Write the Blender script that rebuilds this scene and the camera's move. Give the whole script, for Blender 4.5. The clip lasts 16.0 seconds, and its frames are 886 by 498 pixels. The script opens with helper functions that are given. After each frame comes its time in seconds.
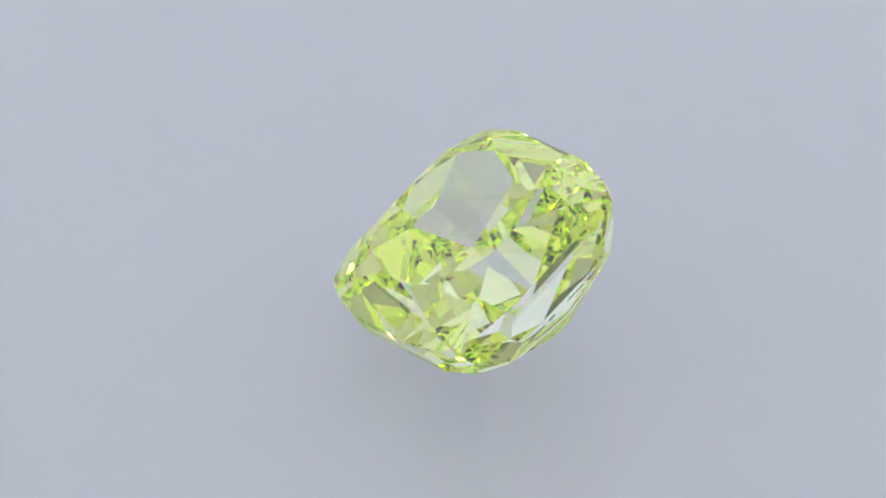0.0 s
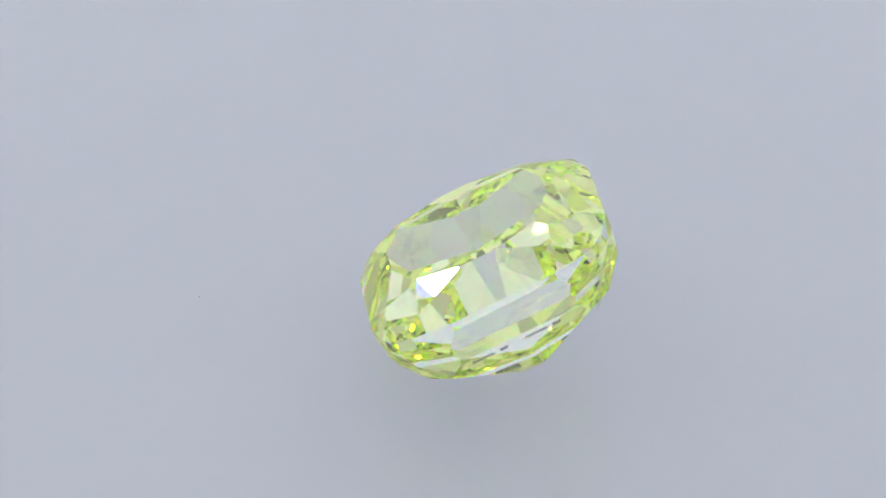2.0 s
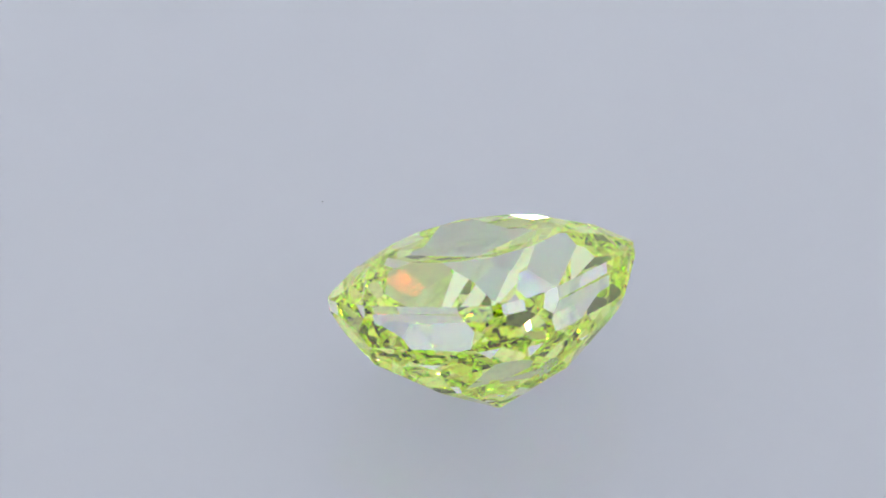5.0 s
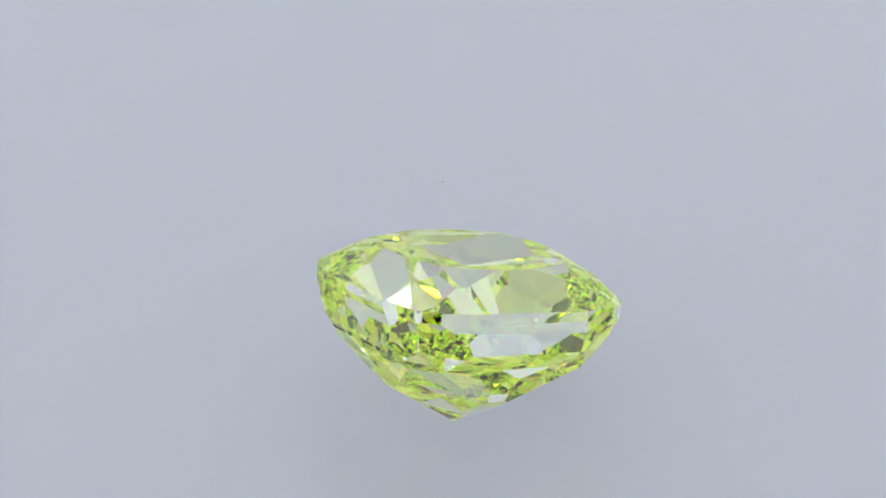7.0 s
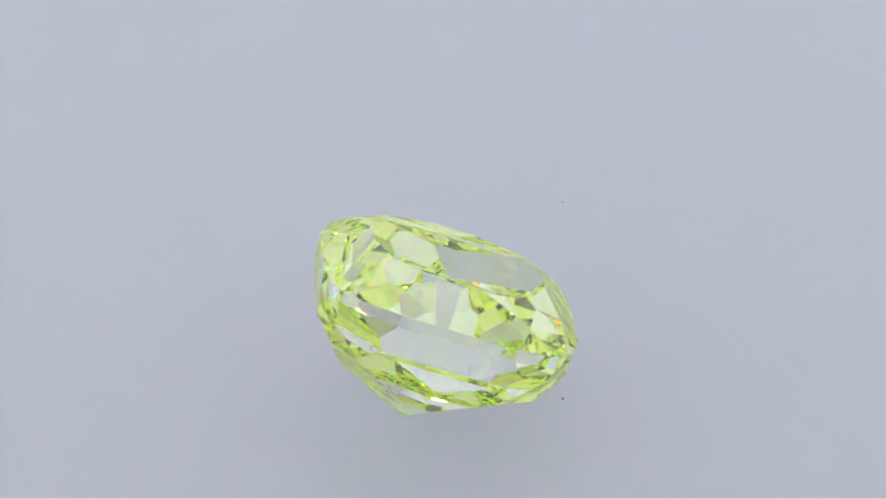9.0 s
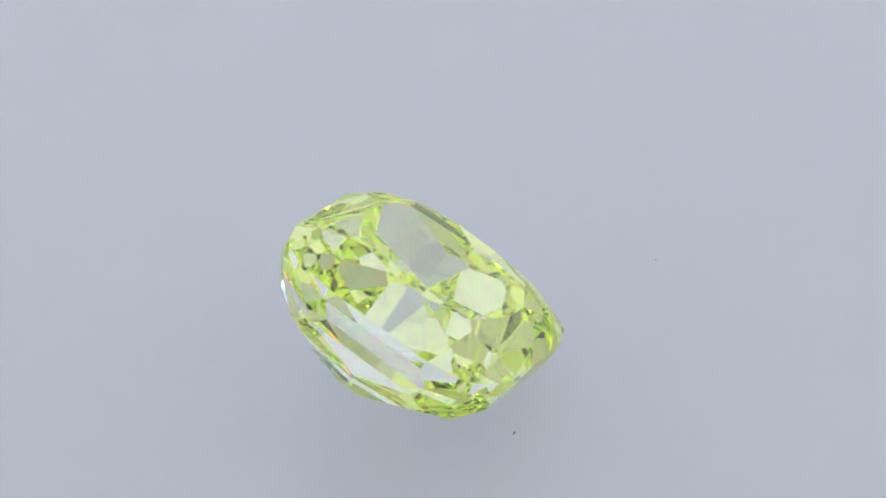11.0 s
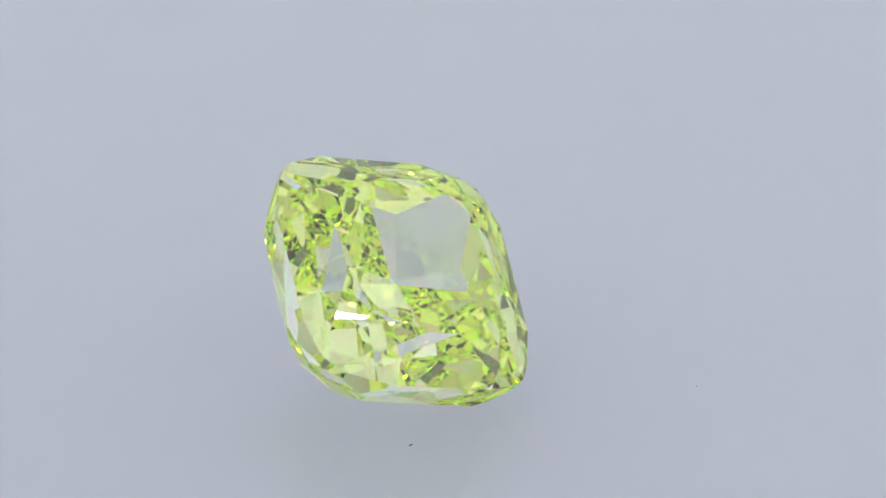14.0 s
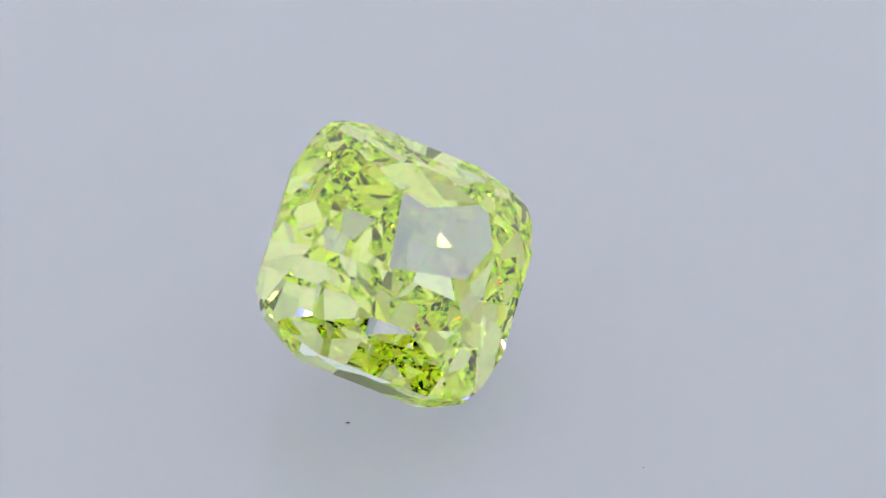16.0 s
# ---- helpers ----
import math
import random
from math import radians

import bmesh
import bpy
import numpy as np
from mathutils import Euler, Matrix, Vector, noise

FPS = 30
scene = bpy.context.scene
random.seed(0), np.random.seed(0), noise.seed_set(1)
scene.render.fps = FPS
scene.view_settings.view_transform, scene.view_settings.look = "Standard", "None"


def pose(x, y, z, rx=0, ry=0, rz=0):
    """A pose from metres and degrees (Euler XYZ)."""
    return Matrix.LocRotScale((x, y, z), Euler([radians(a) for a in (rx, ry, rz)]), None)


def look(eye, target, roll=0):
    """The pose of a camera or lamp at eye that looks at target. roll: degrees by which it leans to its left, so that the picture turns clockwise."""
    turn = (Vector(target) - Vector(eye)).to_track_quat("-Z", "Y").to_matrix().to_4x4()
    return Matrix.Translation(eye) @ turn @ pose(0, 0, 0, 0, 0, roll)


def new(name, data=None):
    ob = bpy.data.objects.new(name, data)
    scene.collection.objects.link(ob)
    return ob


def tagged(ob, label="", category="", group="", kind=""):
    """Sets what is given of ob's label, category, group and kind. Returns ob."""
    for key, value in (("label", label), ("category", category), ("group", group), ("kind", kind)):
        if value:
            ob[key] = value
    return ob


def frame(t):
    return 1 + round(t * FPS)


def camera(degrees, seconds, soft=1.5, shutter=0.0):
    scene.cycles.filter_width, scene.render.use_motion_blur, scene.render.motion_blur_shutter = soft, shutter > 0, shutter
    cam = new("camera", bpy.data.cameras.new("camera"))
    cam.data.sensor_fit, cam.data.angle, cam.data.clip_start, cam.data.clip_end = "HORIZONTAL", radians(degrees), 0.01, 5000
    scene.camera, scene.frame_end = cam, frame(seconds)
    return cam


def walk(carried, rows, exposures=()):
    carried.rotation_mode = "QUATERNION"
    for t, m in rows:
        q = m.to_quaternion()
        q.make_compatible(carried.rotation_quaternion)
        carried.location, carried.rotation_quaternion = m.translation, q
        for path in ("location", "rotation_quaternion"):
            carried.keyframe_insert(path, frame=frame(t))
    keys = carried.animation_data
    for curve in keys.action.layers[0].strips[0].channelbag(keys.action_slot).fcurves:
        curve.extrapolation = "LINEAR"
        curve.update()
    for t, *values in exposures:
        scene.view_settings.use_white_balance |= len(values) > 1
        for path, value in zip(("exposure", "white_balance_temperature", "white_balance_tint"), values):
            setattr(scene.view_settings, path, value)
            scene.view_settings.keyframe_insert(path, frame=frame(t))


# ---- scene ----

MM = 0.001

# camera: a macro lens on a stand, looking down at a small turntable
ELEV, DIST = 41.682, 116.316 * MM
e = radians(ELEV)
EYE = (0.0, -DIST * math.cos(e), DIST * math.sin(e))
cam = camera(11.0, 16.0, soft=1.55)
walk(cam, [(0.0, look(EYE, (0, 0, 0))), (16.0, look(EYE, (0, 0, 0)))])

# the turntable's centre and speed, and how the stone lies on it at the start
CENTRE = Vector((-0.0403, -3.7784, 0.0)) * MM
SPEED = -14.451
STONE = Matrix(((0.5540, 0.6674, -0.4978), (-0.7695, 0.6387, -0.0001), (0.3178, 0.3831, 0.8673))).to_4x4()
STONE_XY = (0.8312 * MM, 0.7354 * MM)

# ---- light: a photo tent with back-lit sides, a long light bar above the stone and small lamps round it
world = bpy.data.worlds.new("world")
scene.world = world
world.use_nodes = True
world.node_tree.nodes["Background"].inputs[0].default_value = (0.75, 0.8, 0.9, 1)
world.node_tree.nodes["Background"].inputs[1].default_value = 0.05


def area_lamp(name, eye, target, size, watts, colour):
    data = bpy.data.lights.new(name, "AREA")
    data.shape, data.size, data.energy, data.color = "DISK", size, watts, colour
    ob = new(name, data)
    ob.matrix_world = look(eye, target)
    return ob


BAR_WATTS = 0.09
# orange and blue lamp tints are added to colour the stone's glints like fire
WARM_FIRE, COOL_FIRE, WHITE = (1.0, 0.7, 0.5), (0.35, 0.5, 1.0), (1.0, 0.98, 0.95)
SPOTS = ((20, 0.16, 0.12, WHITE), (62, 0.22, 0.08, COOL_FIRE), (118, 0.24, 0.05, WARM_FIRE), (140, 0.15, 0.13, WHITE), (178, 0.23, 0.07, WARM_FIRE),
         (205, 0.17, 0.11, COOL_FIRE), (240, 0.14, 0.13, WHITE), (-28, 0.2, 0.11, WHITE), (-8, 0.12, 0.15, WARM_FIRE))
for az, h, r, colour in SPOTS:
    a = radians(az)
    area_lamp("led_spot", (r * math.cos(a), r * math.sin(a), h), (0, 0, 0), 0.006, 0.0032, colour)
bar = area_lamp("light_bar", (0.0, -0.017, 0.22), (0, -0.004, 0), 0.30, BAR_WATTS, (0.97, 0.98, 1.0))
bar.data.shape, bar.data.size_y = "RECTANGLE", 0.006
scene.view_settings.exposure = 0.0
scene.cycles.caustics_refractive, scene.cycles.caustics_reflective = True, True
scene.cycles.max_bounces, scene.cycles.transmission_bounces, scene.cycles.glossy_bounces = 24, 24, 24


# ---- materials
def material(name):
    m = bpy.data.materials.new(name)
    m.use_nodes = True
    nt = m.node_tree
    return m, nt, nt.nodes["Principled BSDF"]


def noise_node(nt, scale, detail=4.0):
    tc = nt.nodes.new("ShaderNodeTexCoord")
    n = nt.nodes.new("ShaderNodeTexNoise")
    n.inputs["Scale"].default_value, n.inputs["Detail"].default_value = scale, detail
    nt.links.new(tc.outputs["Object"], n.inputs["Vector"])
    return n


def ramp_node(nt, source, c0, c1, p0=0.35, p1=0.65):
    r = nt.nodes.new("ShaderNodeValToRGB")
    r.color_ramp.elements[0].color, r.color_ramp.elements[1].color = (*c0, 1), (*c1, 1)
    r.color_ramp.elements[0].position, r.color_ramp.elements[1].position = p0, p1
    nt.links.new(source.outputs["Fac"], r.inputs["Fac"])
    return r


def plain(name, c0, c1, rough, scale, bump=0.0, metal=0.0):
    m, nt, bsdf = material(name)
    n = noise_node(nt, scale)
    nt.links.new(ramp_node(nt, n, c0, c1).outputs["Color"], bsdf.inputs["Base Color"])
    bsdf.inputs["Roughness"].default_value, bsdf.inputs["Metallic"].default_value = rough, metal
    if bump:
        b = nt.nodes.new("ShaderNodeBump")
        b.inputs["Strength"].default_value, b.inputs["Distance"].default_value = bump, 0.00005
        n2 = noise_node(nt, scale * 12)
        nt.links.new(n2.outputs["Fac"], b.inputs["Height"])
        nt.links.new(b.outputs["Normal"], bsdf.inputs["Normal"])
    return m


FIRE = 0.25


def gem_material():
    """Yellow-green stone: refraction, the body colour deepening with every pass inside."""
    m = bpy.data.materials.new("yellow_green_gem")
    m.use_nodes = True
    nt = m.node_tree
    nt.nodes.clear()
    out = nt.nodes.new("ShaderNodeOutputMaterial")
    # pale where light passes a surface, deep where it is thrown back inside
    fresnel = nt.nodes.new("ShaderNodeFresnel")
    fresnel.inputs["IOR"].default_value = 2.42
    clear = nt.nodes.new("ShaderNodeBsdfRefraction")
    clear.inputs["Color"].default_value = (0.99, 1.0, 0.975, 1)
    clear.inputs["Roughness"].default_value = 0.0
    clear.inputs["IOR"].default_value = 2.42
    fire = None
    for colour, ior in (((0.99, 0, 0), 2.40), ((0, 1.0, 0), 2.42), ((0, 0, 0.975), 2.45)):
        ray = nt.nodes.new("ShaderNodeBsdfRefraction")
        ray.inputs["Color"].default_value = (*colour, 1)
        ray.inputs["Roughness"].default_value = 0.0
        ray.inputs["IOR"].default_value = ior
        if fire is None:
            fire = ray
        else:
            both = nt.nodes.new("ShaderNodeAddShader")
            nt.links.new(fire.outputs[0], both.inputs[0])
            nt.links.new(ray.outputs[0], both.inputs[1])
            fire = both
    spread = nt.nodes.new("ShaderNodeMixShader")
    spread.inputs[0].default_value = FIRE
    nt.links.new(clear.outputs[0], spread.inputs[1])
    nt.links.new(fire.outputs[0], spread.inputs[2])
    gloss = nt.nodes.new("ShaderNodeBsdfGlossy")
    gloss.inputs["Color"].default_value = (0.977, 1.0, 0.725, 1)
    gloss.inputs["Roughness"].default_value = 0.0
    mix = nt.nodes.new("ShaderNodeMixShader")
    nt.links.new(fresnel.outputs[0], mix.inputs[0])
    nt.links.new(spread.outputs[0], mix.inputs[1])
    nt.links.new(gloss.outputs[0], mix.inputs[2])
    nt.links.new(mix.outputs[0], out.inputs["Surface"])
    return m


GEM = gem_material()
ACRYLIC = plain("grey_blue_acrylic", (0.755, 0.76, 0.85), (0.775, 0.78, 0.875), 0.05, 60, 0.02)


def glowing_cloth(name, glow):
    """Back-lit diffuser cloth: a white weave that gives off an even soft light."""
    m, nt, bsdf = material(name)
    bsdf.inputs["Base Color"].default_value = (0.5, 0.5, 0.5, 1)
    bsdf.inputs["Roughness"].default_value = 0.9
    n = noise_node(nt, 14, 3)
    nt.links.new(ramp_node(nt, n, (0.78, 0.85, 0.98), (0.92, 0.98, 1.08), 0.3, 0.7).outputs["Color"], bsdf.inputs["Emission Color"])
    bsdf.inputs["Emission Strength"].default_value = glow
    return m


LIT = glowing_cloth("backlit_tent_cloth", 0.52)
ROOF = glowing_cloth("dim_tent_cloth", 0.35)
ACRYLIC_BSDF = ACRYLIC.node_tree.nodes["Principled BSDF"]
ACRYLIC_BSDF.inputs["Subsurface Weight"].default_value = 1.0
ACRYLIC_BSDF.inputs["Subsurface Radius"].default_value = (1.0, 1.0, 1.0)
ACRYLIC_BSDF.inputs["Subsurface Scale"].default_value = 0.095
TENT = plain("white_tent_cloth", (0.78, 0.8, 0.84), (0.82, 0.84, 0.88), 0.9, 40, 0.1)
# near-black of the unseen panel that darkens some of the stone's facets
DARK = plain("reflected_dark", (0.02, 0.022, 0.022), (0.035, 0.037, 0.036), 0.9, 60)
DUST = plain("dark_dust", (0.03, 0.035, 0.04), (0.09, 0.1, 0.1), 0.8, 9000)
RESIDUE = plain("pale_residue", (0.6, 0.66, 0.5), (0.85, 0.88, 0.78), 0.6, 9000)
ENGRAVING = plain("grey_engraving", (0.09, 0.10, 0.09), (0.13, 0.14, 0.13), 0.7, 9000)


# ---- building helpers
def link_mesh(name, bm, mat):
    me = bpy.data.meshes.new(name)
    bm.to_mesh(me)
    bm.free()
    me.materials.append(mat)
    return new(name, me)


def part(name, bm, mat, parent, label=""):
    ob = link_mesh(name, bm, mat)
    ob.parent = parent
    return tagged(ob, label=label)


def add_box(bm, x0, y0, z0, x1, y1, z1):
    m = Matrix.Translation(((x0 + x1) / 2, (y0 + y1) / 2, (z0 + z1) / 2)) @ Matrix.Diagonal((x1 - x0, y1 - y0, z1 - z0, 1))
    bmesh.ops.create_cube(bm, size=1, matrix=m)


def wall(name, box, mat, label, category="wall"):
    bm = bmesh.new()
    add_box(bm, *box)
    return tagged(link_mesh(name, bm, mat), label, category, kind="structure")


# ---- the tent round the turntable
T, Q = 0.004, 0.2
wall("floor", (-Q, -Q, -0.030, Q, Q, -0.026), TENT, "white cloth floor of the photo tent", "floor")
wall("wall_north", (-Q, Q, -0.026, Q, Q + T, 0.3), LIT, "back-lit white cloth rear wall of the photo tent")
wall("wall_west", (-Q - T, -Q, -0.026, -Q, Q + T, 0.3), LIT, "back-lit white cloth side wall of the photo tent")
wall("wall_east", (Q, -Q, -0.026, Q + T, Q + T, 0.3), LIT, "back-lit white cloth side wall of the photo tent")
wall("wall_south", (-Q, -Q - T, -0.026, Q, -Q, 0.3), TENT, "unlit white cloth front of the photo tent")
# added out of view, so that some facets mirror something dark
wall("dark_reflection_panel", (-0.095, -Q, 0.02, 0.095, -Q + 0.003, 0.285), DARK, "unseen dark panel on the tent's front, added for dark reflections in the stone")
wall("ceiling", (-Q, -Q, 0.3, Q, Q, 0.304), ROOF, "dimly back-lit white cloth ceiling of the photo tent", "ceiling")


def build_turntable():
    base = new("turntable")
    tagged(base, "glossy grey-blue acrylic turntable turning slowly under the stone", "turntable")
    bm = bmesh.new()
    bmesh.ops.create_cone(bm, cap_ends=True, segments=128, radius1=0.118, radius2=0.118, depth=0.02, matrix=Matrix.Translation((0, 0, -0.01)))
    rim = [ed for ed in bm.edges if abs(ed.verts[0].co.z - ed.verts[1].co.z) < 1e-6]
    bmesh.ops.bevel(bm, geom=rim, offset=0.0012, segments=3, affect="EDGES")
    part("plate", bm, ACRYLIC, base, "smooth grey-blue acrylic plate")
    bm = bmesh.new()
    bmesh.ops.create_cone(bm, cap_ends=True, segments=64, radius1=0.05, radius2=0.045, depth=0.006, matrix=Matrix.Translation((0, 0, -0.023)))
    part("foot", bm, TENT, base, "white plastic foot")
    return base


# ---- the cut stone: facets as planes, each touching the girdle's rounded-square outline
A, B, SQUARE = 3.274, 3.201, 3.41
TABLE_H, DEPTH = 1.125, 3.171


def outline(az, size, power):
    """How far a rounded-square outline of that size reaches in the direction az."""
    m = power / (power - 1)
    return size * ((A * abs(math.cos(az))) ** m + (B * abs(math.sin(az))) ** m) ** (1 / m)


def uneven(az):
    """The hand-cut outline's departure from a true cushion shape, as a share of its size."""
    waves = ((-0.0163, 0.0077), (0.0, 0.0090), (0.0013, -0.0023), (-0.0206, 0.0096))
    return sum(c * math.cos(k * az) + s * math.sin(k * az) for k, (c, s) in enumerate(waves, 1))


def facet(az, slope, z, size=1.0, power=SQUARE):
    """A plane that faces az and up (slope > 0) or down (slope < 0) and meets the outline of that size at height z."""
    a, s = radians(az), radians(abs(slope))
    up = math.copysign(math.cos(s), slope)
    n = Vector((math.cos(a) * math.sin(s), math.sin(a) * math.sin(s), up))
    return n, math.sin(s) * outline(a, size, power) * (1 + uneven(a)) + up * z


def through_point(az, slope, p):
    n, _ = facet(az, slope, 0)
    return n, n.dot(Vector(p))


# rows of facets: slope, height, size and squareness of the outline, directions in each quarter
ROWS = (
    (37.1, 0.307, 1.012, SQUARE, (0,)),
    (30.1, 0.278, 1.023, SQUARE, (45,)),
    (41.2, 0.280, 1.017, SQUARE, (17, 31, 59, 73)),
    (21.4, 1.140, 0.625, 2.5, (-22.5, 22.5)),
    (-78.6, 0.110, 1.000, SQUARE, (0,)),
    (-65.5, 0.119, 1.009, SQUARE, (31, 59)),
    (-55.5, -0.721, 0.913, 3.2, (45,)),
    (-60.9, -1.005, 0.900, 3.4, (0,)),
    (-48.9, -1.296, 0.823, 3.1, (-9, 9)),
)


FACES = {}


def stone_planes():
    rng = random.Random(5)
    planes = [(Vector((0, 0, 1)), TABLE_H)]
    for k in range(24):
        u = k * 15.0
        planes.append(facet(u, 90, 0))
    for k in range(4):
        q = 90 * k
        for slope, z, size, power, ways in ROWS:
            for d in ways:
                planes.append(facet(q + d + rng.uniform(-0.5, 0.5), slope + rng.uniform(-0.4, 0.4), z, size * rng.uniform(0.997, 1.003), power))
                if k == 0 and slope == -60.9:
                    FACES["strip"] = planes[-1]
                if k == 1 and (slope, d) == (-48.9, -9):
                    FACES["lower"] = planes[-1]
        planes.append(through_point(q + 45, -31.8 + rng.uniform(-0.2, 0.2), (0, 0, -DEPTH)))
        planes.append(through_point(q + rng.uniform(-1.5, 1.5), -26.8, (0, 0, 0.025 - DEPTH)))
    return planes


def solid_from_planes(planes):
    """The convex solid inside all the planes: each plane's polygon clipped by the others gives the corners."""
    bm = bmesh.new()
    for i, (n, d) in enumerate(planes):
        side = n.orthogonal().normalized()
        other = n.cross(side)
        c = n * d
        poly = [c + (side * x + other * y) * 20 for x, y in ((-1, -1), (1, -1), (1, 1), (-1, 1))]
        for j, (m, h) in enumerate(planes):
            if i == j or len(poly) < 3:
                continue
            cut = []
            for p, q in zip(poly, poly[1:] + poly[:1]):
                a, b = m.dot(p) - h, m.dot(q) - h
                if a <= 0:
                    cut.append(p)
                if (a < 0 < b) or (b < 0 < a):
                    cut.append(p + (q - p) * (a / (a - b)))
            poly = cut
        if len(poly) >= 3:
            for p in poly:
                bm.verts.new(p)
    bmesh.ops.remove_doubles(bm, verts=bm.verts[:], dist=0.004)
    bmesh.ops.convex_hull(bm, input=bm.verts[:])
    bmesh.ops.dissolve_limit(bm, angle_limit=radians(0.4), verts=bm.verts[:], edges=bm.edges[:])
    bmesh.ops.delete(bm, geom=[v for v in bm.verts if not v.link_faces], context="VERTS")
    bmesh.ops.recalc_face_normals(bm, faces=bm.faces[:])
    return bm


def flake(bm, place, along, across, out, length, width, thick):
    """A small flat bar with its length along one way, lying on a facet that faces out."""
    m = Matrix((along, across, out)).transposed().to_4x4()
    m.translation = place + out * (thick / 2 + 0.002)
    made = bmesh.ops.create_cube(bm, size=1, matrix=m @ Matrix.Diagonal((length, width, thick, 1)))
    bmesh.ops.scale(bm, vec=(MM, MM, MM), verts=made["verts"])


def engrave(base):
    """Two rows of fine engraved characters, as bars, on the long narrow facet under the girdle."""
    n, d = FACES["strip"]
    for start in (-1.17, 0.22):
        along = Vector((0, 1, 0))
        along = (along - n * along.dot(n)).normalized()
        across = n.cross(along)
        bm = bmesh.new()
        y = start
        for k in range(15):
            if 10 <= k < 12:
                y += 0.075
                continue
            w, h = (0.034, 0.08) if k < 10 else (0.05, 0.11 - 0.012 * (k - 12))
            p = Vector((2.85, y, -0.95))
            p -= n * (n.dot(p) - d)
            flake(bm, p, along, across, n, w, h, 0.008)
            y += w + 0.024
        part("inscription", bm, ENGRAVING, base, "row of tiny grey engraved characters")


def leave_residue(base):
    """Pale flecks of dirt near the culet, on one of the lowest facets."""
    rng = random.Random(8)
    n, d = FACES["lower"]
    side = Vector((0, 0, 1)).cross(n).normalized()
    up = n.cross(side)
    bm = bmesh.new()
    k = 0
    while k < 90:
        u, w = max(-1, min(1, rng.gauss(0, 0.45))), max(-1, min(1, rng.gauss(0, 0.4)))
        if abs(u) + abs(w) > 0.9:
            continue
        k += 1
        p = Vector((0.78, 2.14, -1.81)) + side * (u * 0.55) + up * (w * 0.5)
        p -= n * (n.dot(p) - d)
        a = rng.uniform(0, math.pi)
        al = side * math.cos(a) + up * math.sin(a)
        flake(bm, p, al, n.cross(al), n, rng.uniform(0.03, 0.11), rng.uniform(0.014, 0.034), 0.008)
    tagged(part("residue", bm, RESIDUE, base, "pale frosty flecks of dirt on one lower facet"), kind="stuff")


def build_stone():
    base = new("gemstone")
    tagged(base, "yellow-green cushion-cut gemstone lying tilted on its pavilion", "gemstone")
    bm = solid_from_planes(stone_planes())
    low = min((STONE @ v.co).z for v in bm.verts)
    bmesh.ops.scale(bm, vec=(MM, MM, MM), verts=bm.verts[:])
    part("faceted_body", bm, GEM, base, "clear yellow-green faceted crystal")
    engrave(base)
    leave_residue(base)
    return base, -low * MM


stone, LIFT = build_stone()
table = build_turntable()


def turned(t, m):
    return Matrix.Translation(CENTRE) @ pose(0, 0, 0, 0, 0, SPEED * t) @ m


def dust_speck(x, y, length, width, seed, az):
    rng = random.Random(seed)
    bm = bmesh.new()
    bmesh.ops.create_icosphere(bm, subdivisions=2, radius=1)
    for v in bm.verts:
        v.co *= rng.uniform(0.75, 1.2)
        v.co.y += 0.5 * v.co.x * v.co.x
        v.co = Vector((v.co.x * length, v.co.y * width, v.co.z * width * 0.6)) * MM
    low = min(v.co.z for v in bm.verts)
    ob = tagged(link_mesh("dust_speck", bm, DUST), "tiny dark fleck of dust on the turntable", "dust", group="dust on the turntable")
    return ob, pose(x * MM, y * MM, -low, 0, 0, az)


specks = [dust_speck(-0.59, 3.37, 0.06, 0.022, 1, 40), dust_speck(-6.25, -1.2, 0.026, 0.012, 2, 100)]


def motions():
    times = [0.5 * k for k in range(33)]
    walk(table, [(t, turned(t, Matrix.Identity(4))) for t in times])
    lie = Matrix.Translation((*STONE_XY, LIFT)) @ STONE
    walk(stone, [(t, turned(t, lie)) for t in times])
    for ob, m in specks:
        walk(ob, [(t, turned(t, m)) for t in times])


motions()
